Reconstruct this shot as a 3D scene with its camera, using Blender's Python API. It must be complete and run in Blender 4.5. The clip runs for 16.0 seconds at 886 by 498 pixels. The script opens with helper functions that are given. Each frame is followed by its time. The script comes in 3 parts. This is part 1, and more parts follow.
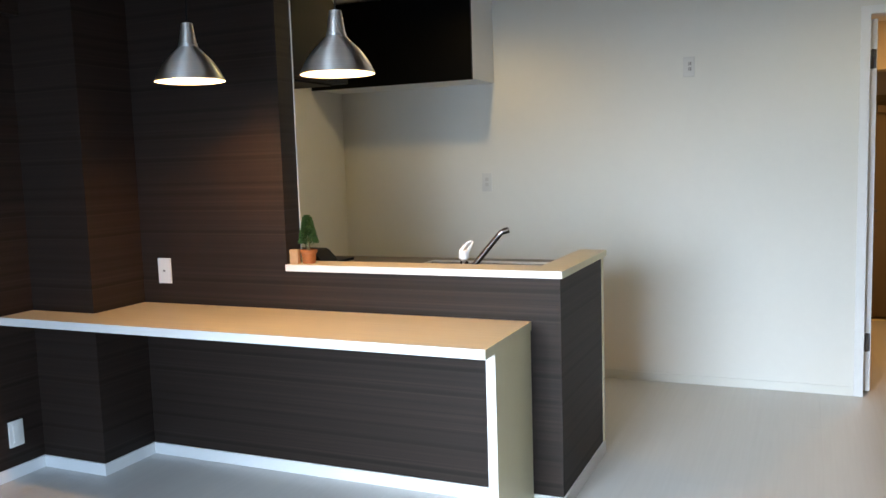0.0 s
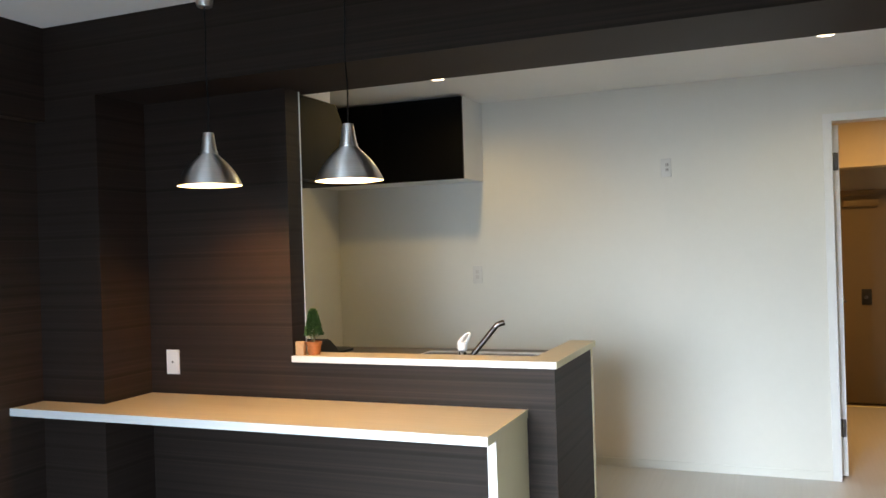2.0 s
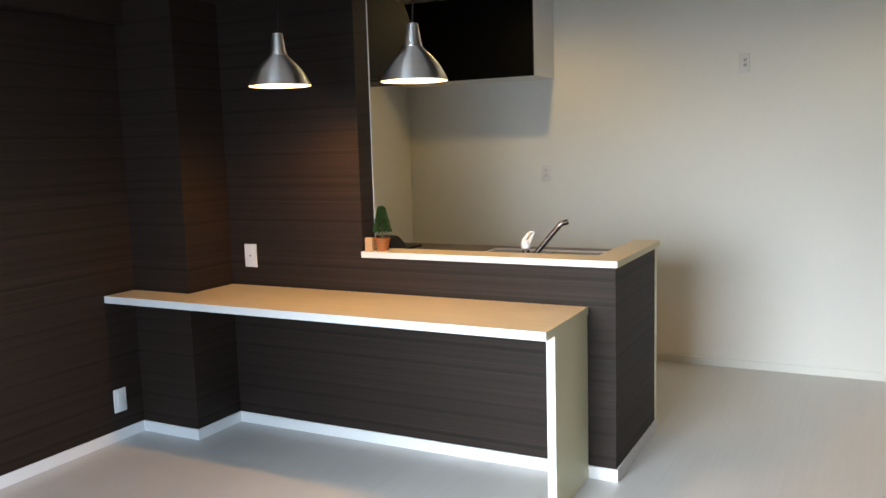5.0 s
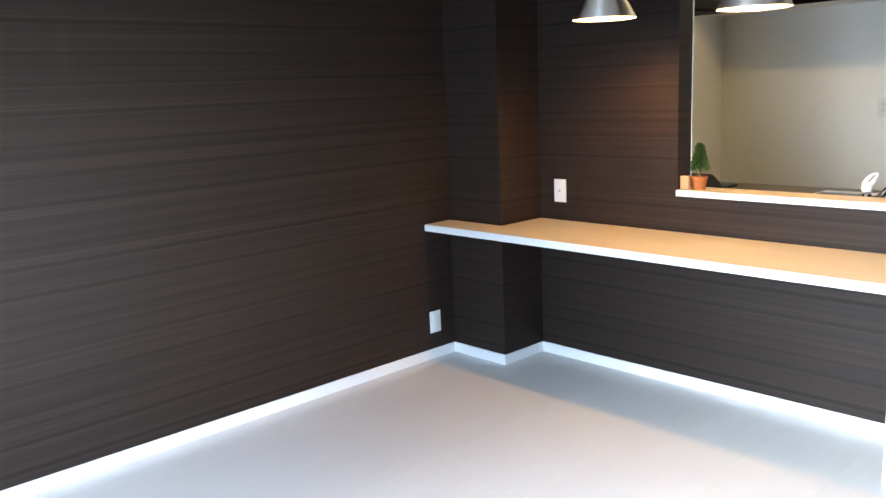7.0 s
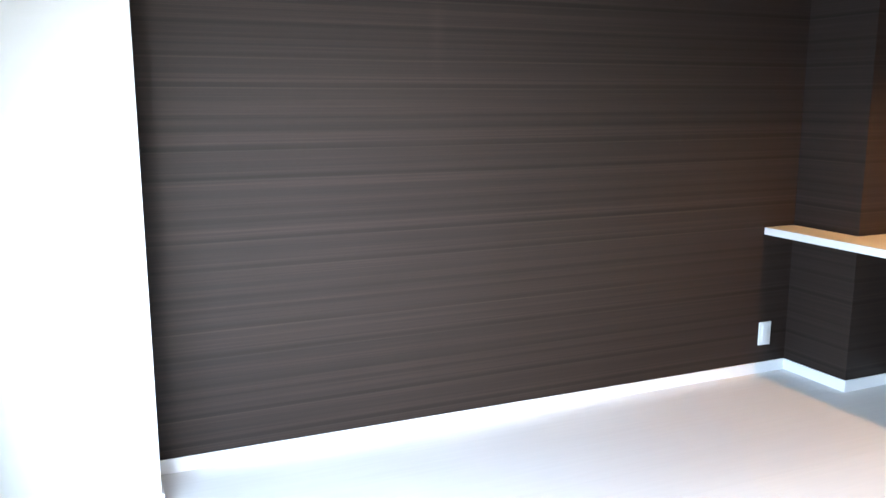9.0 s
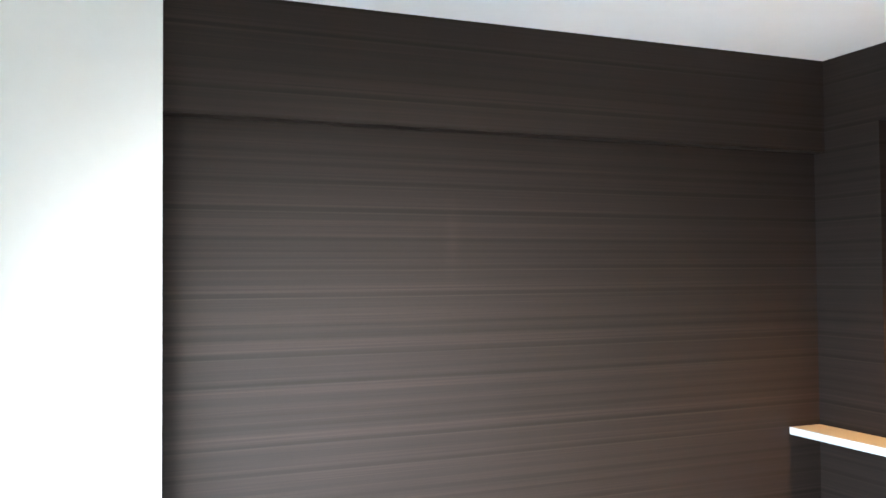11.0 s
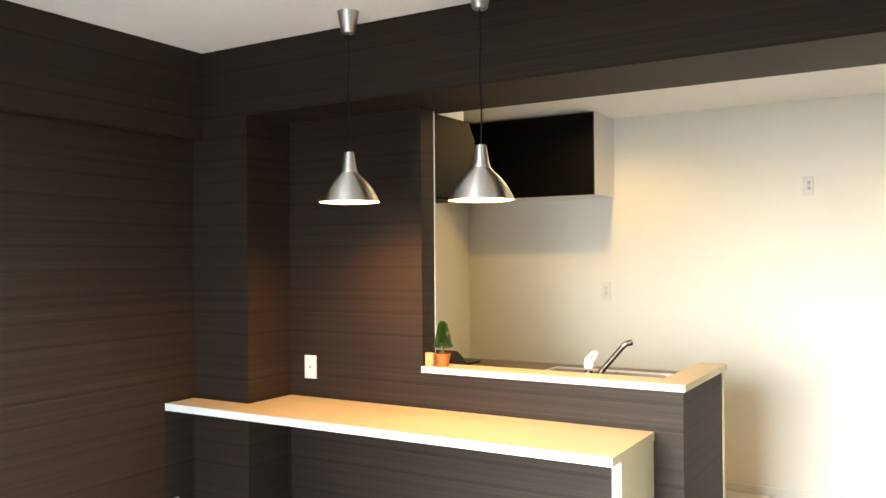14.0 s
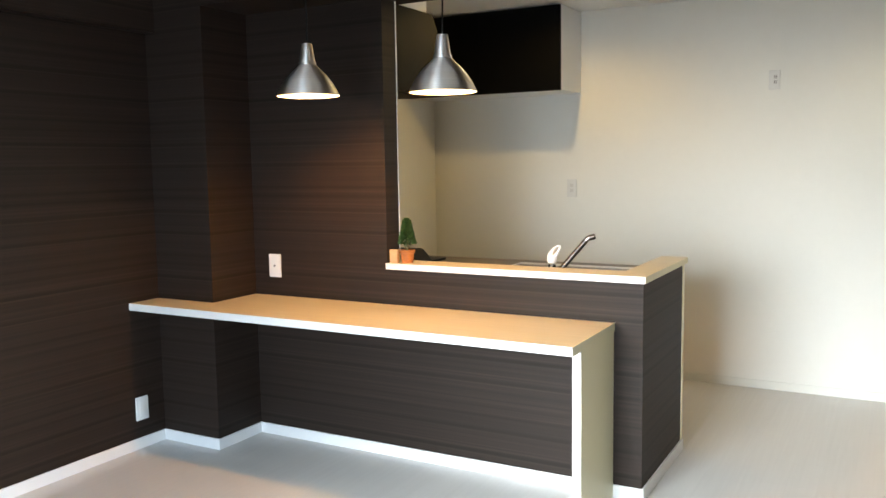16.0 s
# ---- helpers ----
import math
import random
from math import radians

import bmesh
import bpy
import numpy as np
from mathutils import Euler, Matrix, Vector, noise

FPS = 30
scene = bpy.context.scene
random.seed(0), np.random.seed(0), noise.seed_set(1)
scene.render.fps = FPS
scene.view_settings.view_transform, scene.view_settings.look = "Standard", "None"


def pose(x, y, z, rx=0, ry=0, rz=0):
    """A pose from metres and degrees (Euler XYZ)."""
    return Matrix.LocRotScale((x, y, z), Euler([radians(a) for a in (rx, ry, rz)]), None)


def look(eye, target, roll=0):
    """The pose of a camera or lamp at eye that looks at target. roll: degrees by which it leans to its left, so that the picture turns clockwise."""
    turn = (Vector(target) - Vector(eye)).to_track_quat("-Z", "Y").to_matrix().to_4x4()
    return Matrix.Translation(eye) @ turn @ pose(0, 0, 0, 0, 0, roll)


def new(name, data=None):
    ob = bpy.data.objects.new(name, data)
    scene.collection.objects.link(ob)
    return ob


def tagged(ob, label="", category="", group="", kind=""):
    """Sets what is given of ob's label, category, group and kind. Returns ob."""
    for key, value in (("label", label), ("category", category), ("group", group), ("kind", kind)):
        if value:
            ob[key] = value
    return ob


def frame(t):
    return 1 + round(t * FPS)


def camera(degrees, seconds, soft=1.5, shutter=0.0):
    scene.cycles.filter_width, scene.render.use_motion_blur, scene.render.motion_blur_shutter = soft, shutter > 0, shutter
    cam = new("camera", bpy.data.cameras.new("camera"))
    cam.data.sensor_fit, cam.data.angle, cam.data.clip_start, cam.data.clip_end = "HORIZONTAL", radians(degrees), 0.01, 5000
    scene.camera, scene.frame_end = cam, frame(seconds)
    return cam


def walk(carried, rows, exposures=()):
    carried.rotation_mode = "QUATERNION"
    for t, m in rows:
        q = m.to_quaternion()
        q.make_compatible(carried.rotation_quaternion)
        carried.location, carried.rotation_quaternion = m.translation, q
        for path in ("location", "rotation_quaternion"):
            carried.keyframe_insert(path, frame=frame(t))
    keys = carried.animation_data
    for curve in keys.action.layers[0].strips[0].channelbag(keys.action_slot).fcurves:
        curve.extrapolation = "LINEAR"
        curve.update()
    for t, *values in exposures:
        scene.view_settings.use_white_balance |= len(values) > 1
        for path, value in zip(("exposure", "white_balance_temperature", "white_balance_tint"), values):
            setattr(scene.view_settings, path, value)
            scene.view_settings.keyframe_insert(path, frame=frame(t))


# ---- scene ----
cam = camera(56.4, 16.0)
PATH = [
    (0, (3.247, -2.987, 1.357), (2.445, -1.166, 1.148), -1.8),
    (0.5, (3.201, -3.1, 1.368), (2.494, -1.246, 1.12), -1.7),
    (1, (3.207, -3.117, 1.378), (2.507, -1.254, 1.189), -2.2),
    (1.5, (3.268, -3.178, 1.392), (2.532, -1.321, 1.29), -2.2),
    (2, (3.253, -3.224, 1.405), (2.5, -1.371, 1.403), -1.8),
    (2.5, (3.304, -3.263, 1.404), (2.516, -1.426, 1.462), -1.7),
    (3, (3.3, -3.286, 1.405), (2.476, -1.466, 1.311), -1.9),
    (3.2, (3.316, -3.286, 1.405), (2.473, -1.479, 1.258), -2.0),
    (5.3, (3.327, -3.266, 1.423), (2.369, -1.53, 1.16), -1.3),
    (5.5, (3.312, -3.279, 1.405), (2.291, -1.58, 1.135), -1.2),
    (6, (3.283, -3.302, 1.418), (2.105, -1.718, 1.104), -1.5),
    (6.5, (3.244, -3.337, 1.426), (1.93, -1.871, 1.074), -1.8),
    (7, (3.192, -3.37, 1.431), (1.76, -2.026, 1.053), -2.4),
    (7.5, (3.132, -3.403, 1.393), (1.583, -2.196, 1.013), -1.5),
    (8, (3.077, -3.452, 1.386), (1.414, -2.409, 1.003), -1.1),
    (8.5, (3.024, -3.495, 1.364), (1.28, -2.587, 0.998), -0.9),
    (9, (3.012, -3.519, 1.365), (1.209, -2.733, 1.002), -0.0),
    (9.2, (3.015, -3.522, 1.367), (1.197, -2.773, 0.999), 0.1),
    (11.3, (3.108, -3.471, 1.488), (1.274, -2.688, 1.629), -0.95),
    (11.5, (3.115, -3.461, 1.486), (1.325, -2.583, 1.629), -0.75),
    (12, (3.189, -3.373, 1.467), (1.501, -2.308, 1.598), -0.75),
    (12.5, (3.216, -3.354, 1.45), (1.687, -2.071, 1.579), -0.65),
    (13, (3.242, -3.317, 1.457), (1.903, -1.836, 1.574), -0.75),
    (13.5, (3.258, -3.31, 1.457), (2.095, -1.684, 1.547), -0.65),
    (14, (3.28, -3.295, 1.446), (2.252, -1.579, 1.468), -0.45),
    (14.5, (3.289, -3.276, 1.418), (2.32, -1.528, 1.359), -0.7),
    (15, (3.289, -3.268, 1.41), (2.338, -1.514, 1.277), -0.8),
    (15.5, (3.294, -3.262, 1.409), (2.337, -1.515, 1.233), -0.9),
    (16, (3.296, -3.257, 1.406), (2.332, -1.517, 1.197), -0.9),
]
# exposure of the clip's camera along the way
EXPOSURES = [(0.0, -0.43, 6350, 11), (1.0, -0.41, 6650, 10), (2.5, -0.35, 6750, 10), (3.2, -0.41, 6850, 10), (5.5, -0.54, 6950, 13), (7.0, 0.12, 6450, 12.5), (8.0, 0.49, 6450, 13.5), (9.2, 0.66, 6550, 13.5), (11.3, 1.21, 7050, 11.5), (11.7, 1.56, 7550, 12.5), (12.1, 2.18, 7950, 15.5), (12.6, 2.25, 8150, 16.5), (13.1, 1.89, 8150, 16.5), (13.5, 1.19, 8200, 17), (14.0, 0.64, 8200, 13), (14.7, 0.21, 7800, 11), (16.0, 0.01, 7300, 11.5)]
walk(cam, [(t, look(eye, target, roll)) for t, eye, target, roll in PATH], EXPOSURES)

# ---- plan, in metres ----
CEIL = 2.5          # living room ceiling
KCEIL = 2.365       # kitchen ceiling
BEAM = 2.158        # underside of the dark beam
COL_X, COL_Y = 0.375, -0.312
SOFFIT_X, SOFFIT_Z = 0.066, 2.058
OPEN_X = 1.189      # left side of the kitchen hatch
PART_Y = 0.117      # kitchen side of the partition
BEAM_Y = 0.19       # kitchen side of the beam
END_X = 2.408       # end of the peninsula
NORTH = 2.0
EAST = 4.75
SOUTH = -3.9
KWEST = 0.33
DOOR_X0, DOOR_X1, DOOR_Z = 3.552, 4.33, 2.06
TABLE_Z, TABLE_X, TABLE_Y = 0.74, 2.291, -0.500
LEDGE_Z = 0.937
PIER_X, PIER_Y = 0.27, -3.354

# ---- world and lights ----
world = bpy.data.worlds.new("world")
scene.world = world
world.use_nodes = True
sky = world.node_tree.nodes.new("ShaderNodeTexSky")
sky.sky_type, sky.sun_disc = "NISHITA", False
sky.sun_elevation, sky.sun_rotation = radians(40), radians(120)
world.node_tree.links.new(sky.outputs[0], world.node_tree.nodes["Background"].inputs[0])
world.node_tree.nodes["Background"].inputs[1].default_value = 0.05


def lamp(name, kind, m, watts, colour, **settings):
    data = bpy.data.lights.new(name, kind)
    data.energy, data.color = watts, colour
    for key, value in settings.items():
        if key == "size":
            data.size = value
        elif key == "size_y":
            data.shape, data.size_y = "RECTANGLE", value
        elif key == "radius":
            data.shadow_soft_size = value
        elif key == "cone":
            data.spot_size, data.spot_blend = radians(value), 0.6
    ob = new(name, data)
    ob.matrix_world = m
    return ob


WARM = (1.0, 0.53, 0.19)
# low sky light over the houses opposite; second lamp added to brighten wall and floor
window_light = lamp("window_light", "AREA", look((2.0, SOUTH + 0.06, 1.2), (2.4, SOUTH + 2.06, 0.55)), 52, (0.74, 0.87, 1.0), size=1.6, size_y=1.5)
window_light.data.spread = radians(58)
window_glow = lamp("window_glow", "AREA", look((2.0, SOUTH + 0.10, 0.92), (0.75, SOUTH + 2.1, -0.22)), 61, (0.51, 0.73, 1.0), size=1.8, size_y=1.35)
window_glow.data.spread = radians(112)
# fill lamp added at the window's far end, narrowed onto the dark wall
window_slant = lamp("window_slant", "AREA", look((3.3, SOUTH + 0.05, 1.35), (0, -2.5, 0.85)), 13.3, (0.80, 0.90, 1.0), size=1.2, size_y=1.2)
window_slant.data.spread = radians(40)
# fill lamp added low in the window, aimed up to brighten ceiling and pier
lamp("window_bounce", "AREA", look((2.3, SOUTH + 0.05, 0.45), (1.9, SOUTH + 1.5, 2.1)), 7, (0.76, 0.89, 1.0), size=2.6, size_y=0.7)


# ---- materials ----
def material(name):
    m = bpy.data.materials.new(name)
    m.use_nodes = True
    nodes, links = m.node_tree.nodes, m.node_tree.links
    return m, nodes, links, nodes["Principled BSDF"]


def math_node(nodes, links, op, a, b=None, clamp=False):
    n = nodes.new("ShaderNodeMath")
    n.operation, n.use_clamp = op, clamp
    for i, v in enumerate((a, b)):
        if v is None:
            continue
        if isinstance(v, (int, float)):
            n.inputs[i].default_value = v
        else:
            links.new(v, n.inputs[i])
    return n.outputs[0]


def noise_node(nodes, links, vector, scale, detail=4.0, rough=0.55):
    n = nodes.new("ShaderNodeTexNoise")
    n.inputs["Scale"].default_value, n.inputs["Detail"].default_value, n.inputs["Roughness"].default_value = scale, detail, rough
    if vector is not None:
        links.new(vector, n.inputs["Vector"])
    return n.outputs["Fac"]


def ramp_node(nodes, links, fac, stops):
    n = nodes.new("ShaderNodeValToRGB")
    el = n.color_ramp.elements
    while len(el) < len(stops):
        el.new(0.5)
    for e, (p, c) in zip(el, stops):
        e.position, e.color = p, (*c, 1)
    links.new(fac, n.inputs[0])
    return n.outputs[0]


def bump_node(nodes, links, bsdf, height, strength, distance):
    n = nodes.new("ShaderNodeBump")
    n.inputs["Strength"].default_value, n.inputs["Distance"].default_value = strength, distance
    links.new(height, n.inputs["Height"])
    links.new(n.outputs[0], bsdf.inputs["Normal"])


def place(nodes, links, sx=1.0, sy=1.0, sz=1.0):
    g = nodes.new("ShaderNodeNewGeometry")
    m = nodes.new("ShaderNodeMapping")
    m.inputs["Scale"].default_value = (sx, sy, sz)
    links.new(g.outputs["Position"], m.inputs["Vector"])
    return m.outputs[0]


def plain(name, colour, rough=0.5, metal=0.0, vary=0.06, scale=6.0, bump=0.0, bump_scale=400.0, coat=0.0, spec=0.5):
    """A surface of one colour, mottled softly at a large and a small scale."""
    m, nodes, links, bsdf = material(name)
    v = place(nodes, links)
    big = noise_node(nodes, links, v, scale, 3)
    small = noise_node(nodes, links, v, scale * 12, 3)
    mix = math_node(nodes, links, "ADD", math_node(nodes, links, "MULTIPLY", big, 0.65), math_node(nodes, links, "MULTIPLY", small, 0.35))
    lo, hi = tuple(c * (1 - vary) for c in colour), tuple(min(1, c * (1 + vary)) for c in colour)
    links.new(ramp_node(nodes, links, mix, [(0.3, lo), (0.7, hi)]), bsdf.inputs["Base Color"])
    r = math_node(nodes, links, "ADD", math_node(nodes, links, "MULTIPLY", big, 0.12), rough - 0.06)
    links.new(r, bsdf.inputs["Roughness"])
    bsdf.inputs["Metallic"].default_value, bsdf.inputs["Coat Weight"].default_value = metal, coat
    bsdf.inputs["Specular IOR Level"].default_value = spec
    if bump:
        bump_node(nodes, links, bsdf, noise_node(nodes, links, v, bump_scale, 2), bump, 0.001)
    return m


def dark_wood(name):
    """Dark brown wood-look wall covering: level grain, soft paired lines."""
    m, nodes, links, bsdf = material(name)
    g = nodes.new("ShaderNodeNewGeometry")
    s = nodes.new("ShaderNodeSeparateXYZ")
    links.new(g.outputs["Position"], s.inputs[0])
    along = math_node(nodes, links, "ADD", s.outputs[0], s.outputs[1])
    c = nodes.new("ShaderNodeCombineXYZ")
    links.new(along, c.inputs[0])
    links.new(s.outputs[2], c.inputs[2])
    warp_v = nodes.new("ShaderNodeMapping")
    warp_v.inputs["Scale"].default_value = (0.4, 1, 2.0)
    links.new(c.outputs[0], warp_v.inputs[0])
    warp = noise_node(nodes, links, warp_v.outputs[0], 1.0, 2)
    # printed boards: in every 327 mm two bold grooves and two faint ones
    phase = math_node(nodes, links, "ADD", math_node(nodes, links, "DIVIDE", s.outputs[2], 0.327), math_node(nodes, links, "MULTIPLY", warp, 0.03))
    saw = math_node(nodes, links, "FRACT", math_node(nodes, links, "ADD", phase, 0.471))
    lines = []
    for at, bold in ((0.10, True), (0.30, False), (0.436, False), (0.78, True)):
        if bold:
            lines += [(at - 0.045, 0.5), (at - 0.030, 0.76), (at - 0.014, 0.20), (at + 0.012, 0.22), (at + 0.034, 0.48), (at + 0.055, 0.64), (at + 0.072, 0.44), (at + 0.092, 0.60), (at + 0.115, 0.5)]
        else:
            lines += [(at - 0.025, 0.54), (at - 0.008, 0.29), (at + 0.016, 0.30), (at + 0.040, 0.5)]
    groove = ramp_node(nodes, links, saw, [(p, (v,) * 3) for p, v in lines])
    # weaker, irregular bands
    band_v = nodes.new("ShaderNodeMapping")
    band_v.inputs["Scale"].default_value = (0.10, 1, 30.0)
    links.new(c.outputs[0], band_v.inputs[0])
    band = noise_node(nodes, links, band_v.outputs[0], 1.0, 3, 0.6)
    fine_v = nodes.new("ShaderNodeMapping")
    fine_v.inputs["Scale"].default_value = (1.4, 1, 260.0)
    links.new(c.outputs[0], fine_v.inputs[0])
    fine = noise_node(nodes, links, fine_v.outputs[0], 1.0, 4, 0.65)
    thin_v = nodes.new("ShaderNodeMapping")
    thin_v.inputs["Scale"].default_value = (0.10, 1, 75.0)
    links.new(c.outputs[0], thin_v.inputs[0])
    thin = noise_node(nodes, links, thin_v.outputs[0], 1.0, 2, 0.5)
    sep = nodes.new("ShaderNodeSeparateColor")
    links.new(groove, sep.inputs[0])
    patch_v = nodes.new("ShaderNodeMapping")
    patch_v.inputs["Scale"].default_value = (1.1, 1, 5.0)
    links.new(c.outputs[0], patch_v.inputs[0])
    patch = noise_node(nodes, links, patch_v.outputs[0], 1.0, 2)
    weight = math_node(nodes, links, "ADD", 0.02, math_node(nodes, links, "MULTIPLY", patch, 0.44))
    h = math_node(nodes, links, "MULTIPLY", math_node(nodes, links, "SUBTRACT", sep.outputs[0], 0.5), weight)
    # one faint pale rub mark, upright, on the long wall
    rub_y = math_node(nodes, links, "SUBTRACT", 1.0, math_node(nodes, links, "DIVIDE", math_node(nodes, links, "ABSOLUTE", math_node(nodes, links, "ADD", along, 2.23)), 0.045), True)
    rub_z = math_node(nodes, links, "SUBTRACT", 1.0, math_node(nodes, links, "DIVIDE", math_node(nodes, links, "ABSOLUTE", math_node(nodes, links, "SUBTRACT", s.outputs[2], 1.62)), 0.2), True)
    rub = math_node(nodes, links, "MULTIPLY", math_node(nodes, links, "MULTIPLY", rub_y, rub_z), 0.085)
    grain = math_node(nodes, links, "ADD", math_node(nodes, links, "MULTIPLY", fine, 0.38), math_node(nodes, links, "MULTIPLY", thin, 0.24))
    grain = math_node(nodes, links, "ADD", grain, math_node(nodes, links, "MULTIPLY", band, 0.36))
    tone = math_node(nodes, links, "ADD", math_node(nodes, links, "ADD", h, rub), grain)
    links.new(ramp_node(nodes, links, tone, [(0.22, (0.0064, 0.0038, 0.0026)), (0.5, (0.0202, 0.0123, 0.0087)), (0.75, (0.0425, 0.0265, 0.0192))]), bsdf.inputs["Base Color"])
    links.new(math_node(nodes, links, "ADD", 0.54, math_node(nodes, links, "MULTIPLY", fine, 0.12)), bsdf.inputs["Roughness"])
    bsdf.inputs["IOR"].default_value = 1.36
    # the grooves are duller than the film between them
    links.new(math_node(nodes, links, "ADD", 0.46, math_node(nodes, links, "MULTIPLY", h, 0.8), True), bsdf.inputs["Specular IOR Level"])
    relief = math_node(nodes, links, "ADD", math_node(nodes, links, "MULTIPLY", h, 1.2), math_node(nodes, links, "MULTIPLY", fine, 0.3))
    bump_node(nodes, links, bsdf, relief, 0.16, 0.002)
    return m


def pale_wood(name, lo, hi, rough, axis="x"):
    """Pale laminate with a faint stretched grain."""
    m, nodes, links, bsdf = material(name)
    v = place(nodes, links, *((3, 60, 60) if axis == "x" else (60, 3, 60)))
    grain = noise_node(nodes, links, v, 1.0, 4, 0.6)
    big = noise_node(nodes, links, place(nodes, links), 2.0, 2)
    mix = math_node(nodes, links, "ADD", math_node(nodes, links, "MULTIPLY", grain, 0.7), math_node(nodes, links, "MULTIPLY", big, 0.3))
    links.new(ramp_node(nodes, links, mix, [(0.3, lo), (0.7, hi)]), bsdf.inputs["Base Color"])
    links.new(math_node(nodes, links, "ADD", math_node(nodes, links, "MULTIPLY", big, 0.15), rough - 0.07), bsdf.inputs["Roughness"])
    bump_node(nodes, links, bsdf, grain, 0.08, 0.001)
    return m


def floor_wood(name):
    m, nodes, links, bsdf = material(name)
    info = nodes.new("ShaderNodeObjectInfo")
    v = place(nodes, links, 55, 1.6, 1)
    grain = noise_node(nodes, links, v, 1.0, 4, 0.6)
    big = noise_node(nodes, links, place(nodes, links), 1.3, 3)
    mix = math_node(nodes, links, "ADD", math_node(nodes, links, "MULTIPLY", grain, 0.45), math_node(nodes, links, "MULTIPLY", big, 0.25))
    mix = math_node(nodes, links, "ADD", mix, math_node(nodes, links, "MULTIPLY", info.outputs["Random"], 0.12))
    links.new(ramp_node(nodes, links, mix, [(0.2, (0.575, 0.56, 0.54)), (0.6, (0.655, 0.64, 0.618))]), bsdf.inputs["Base Color"])
    links.new(math_node(nodes, links, "ADD", math_node(nodes, links, "MULTIPLY", big, 0.12), 0.30), bsdf.inputs["Roughness"])
    bump_node(nodes, links, bsdf, grain, 0.05, 0.001)
    return m


def brushed(name, colour, rough, axis_scale=(2, 2, 500), turned=0.0):
    m, nodes, links, bsdf = material(name)
    tc = nodes.new("ShaderNodeTexCoord")
    mp = nodes.new("ShaderNodeMapping")
    mp.inputs["Scale"].default_value = axis_scale
    links.new(tc.outputs["Object"], mp.inputs[0])
    g = noise_node(nodes, links, mp.outputs[0], 1.0, 3)
    links.new(ramp_node(nodes, links, g, [(0.3, tuple(c * 0.85 for c in colour)), (0.7, colour)]), bsdf.inputs["Base Color"])
    links.new(math_node(nodes, links, "ADD", math_node(nodes, links, "MULTIPLY", g, 0.15), rough - 0.07), bsdf.inputs["Roughness"])
    bsdf.inputs["Metallic"].default_value = 1.0
    if turned:
        tangent = nodes.new("ShaderNodeTangent")
        tangent.direction_type, tangent.axis = "RADIAL", "Z"
        links.new(tangent.outputs[0], bsdf.inputs["Tangent"])
        bsdf.inputs["Anisotropic"].default_value = turned
        bsdf.inputs["Anisotropic Rotation"].default_value = 0.25
    else:
        bump_node(nodes, links, bsdf, g, 0.06, 0.0005)
    return m


def glow(name, colour, strength):
    m, nodes, links, bsdf = material(name)
    bsdf.inputs["Emission Color"].default_value = (*colour, 1)
    bsdf.inputs["Emission Strength"].default_value = strength
    return m


DARK = dark_wood("dark_wood_paper")
WHITE = plain("white_wall_paper", (0.785, 0.77, 0.715), 0.75, vary=0.02, scale=1.5, bump=0.25, bump_scale=260)
CEILING = plain("white_ceiling_paper", (0.82, 0.82, 0.80), 0.8, vary=0.02, scale=1.5, bump=0.2, bump_scale=200)
TRIM = plain("white_trim_film", (0.82, 0.82, 0.81), 0.4, vary=0.02)
IVORY = plain("ivory_laminate", (0.82, 0.78, 0.53), 0.45, vary=0.02, scale=3)
EDGE = plain("white_edge_band", (0.76, 0.745, 0.71), 0.4, vary=0.02)
OAK = pale_wood("pale_oak_laminate", (0.585, 0.51, 0.35), (0.665, 0.59, 0.42), 0.42)
FLOOR = floor_wood("white_oak_floor")
ALU = brushed("brushed_aluminium", (0.86, 0.86, 0.86), 0.38, turned=0.92)
STEEL = brushed("stainless_steel", (0.52, 0.51, 0.50), 0.3, (60, 6, 6))
RIM = brushed("bright_steel_rim", (0.86, 0.84, 0.80), 0.3, (60, 6, 6))
WORKTOP = plain("dark_worktop", (0.10, 0.085, 0.07), 0.45, vary=0.1, scale=30)
CHROME = plain("chrome", (0.75, 0.75, 0.76), 0.12, 1.0, vary=0.02)
TAP_STEEL = plain("satin_tap_chrome", (0.07, 0.064, 0.058), 0.36, 1.0, vary=0.04)
DULL_CHROME = plain("dull_chrome", (0.20, 0.195, 0.19), 0.3, 1.0, vary=0.04)
BLACK_GLOSS = plain("black_door", (0.003, 0.0028, 0.0026), 0.35, vary=0.1, spec=0.07)
HOOD = plain("black_hood_enamel", (0.008, 0.0082, 0.008), 0.55, vary=0.1, spec=0.12)
RUBBER = plain("black_rubber", (0.007, 0.007, 0.0075), 0.55, vary=0.1, spec=0.2)
PLATE = plain("white_plastic", (0.80, 0.80, 0.78), 0.35, vary=0.01)
FAINT_GREY = plain("faint_grey_plastic", (0.61, 0.59, 0.56), 0.45, vary=0.02)
SOCKET_GREY = plain("socket_grey", (0.52, 0.50, 0.47), 0.45, vary=0.02)
PLATE_GREY = plain("grey_plastic", (0.70, 0.69, 0.66), 0.4, vary=0.02)
HOLE = plain("dark_hole", (0.03, 0.03, 0.03), 0.6)
TERRACOTTA = plain("terracotta", (0.35, 0.115, 0.028), 0.7, vary=0.25, scale=60)
LEAF = plain("plant_leaf", (0.030, 0.085, 0.018), 0.6, vary=0.5, scale=200)
STEM = plain("plant_stem", (0.16, 0.12, 0.05), 0.8, vary=0.2, scale=100)
TAGWOOD = pale_wood("tag_wood", (0.45, 0.27, 0.13), (0.56, 0.36, 0.19), 0.6, "y")
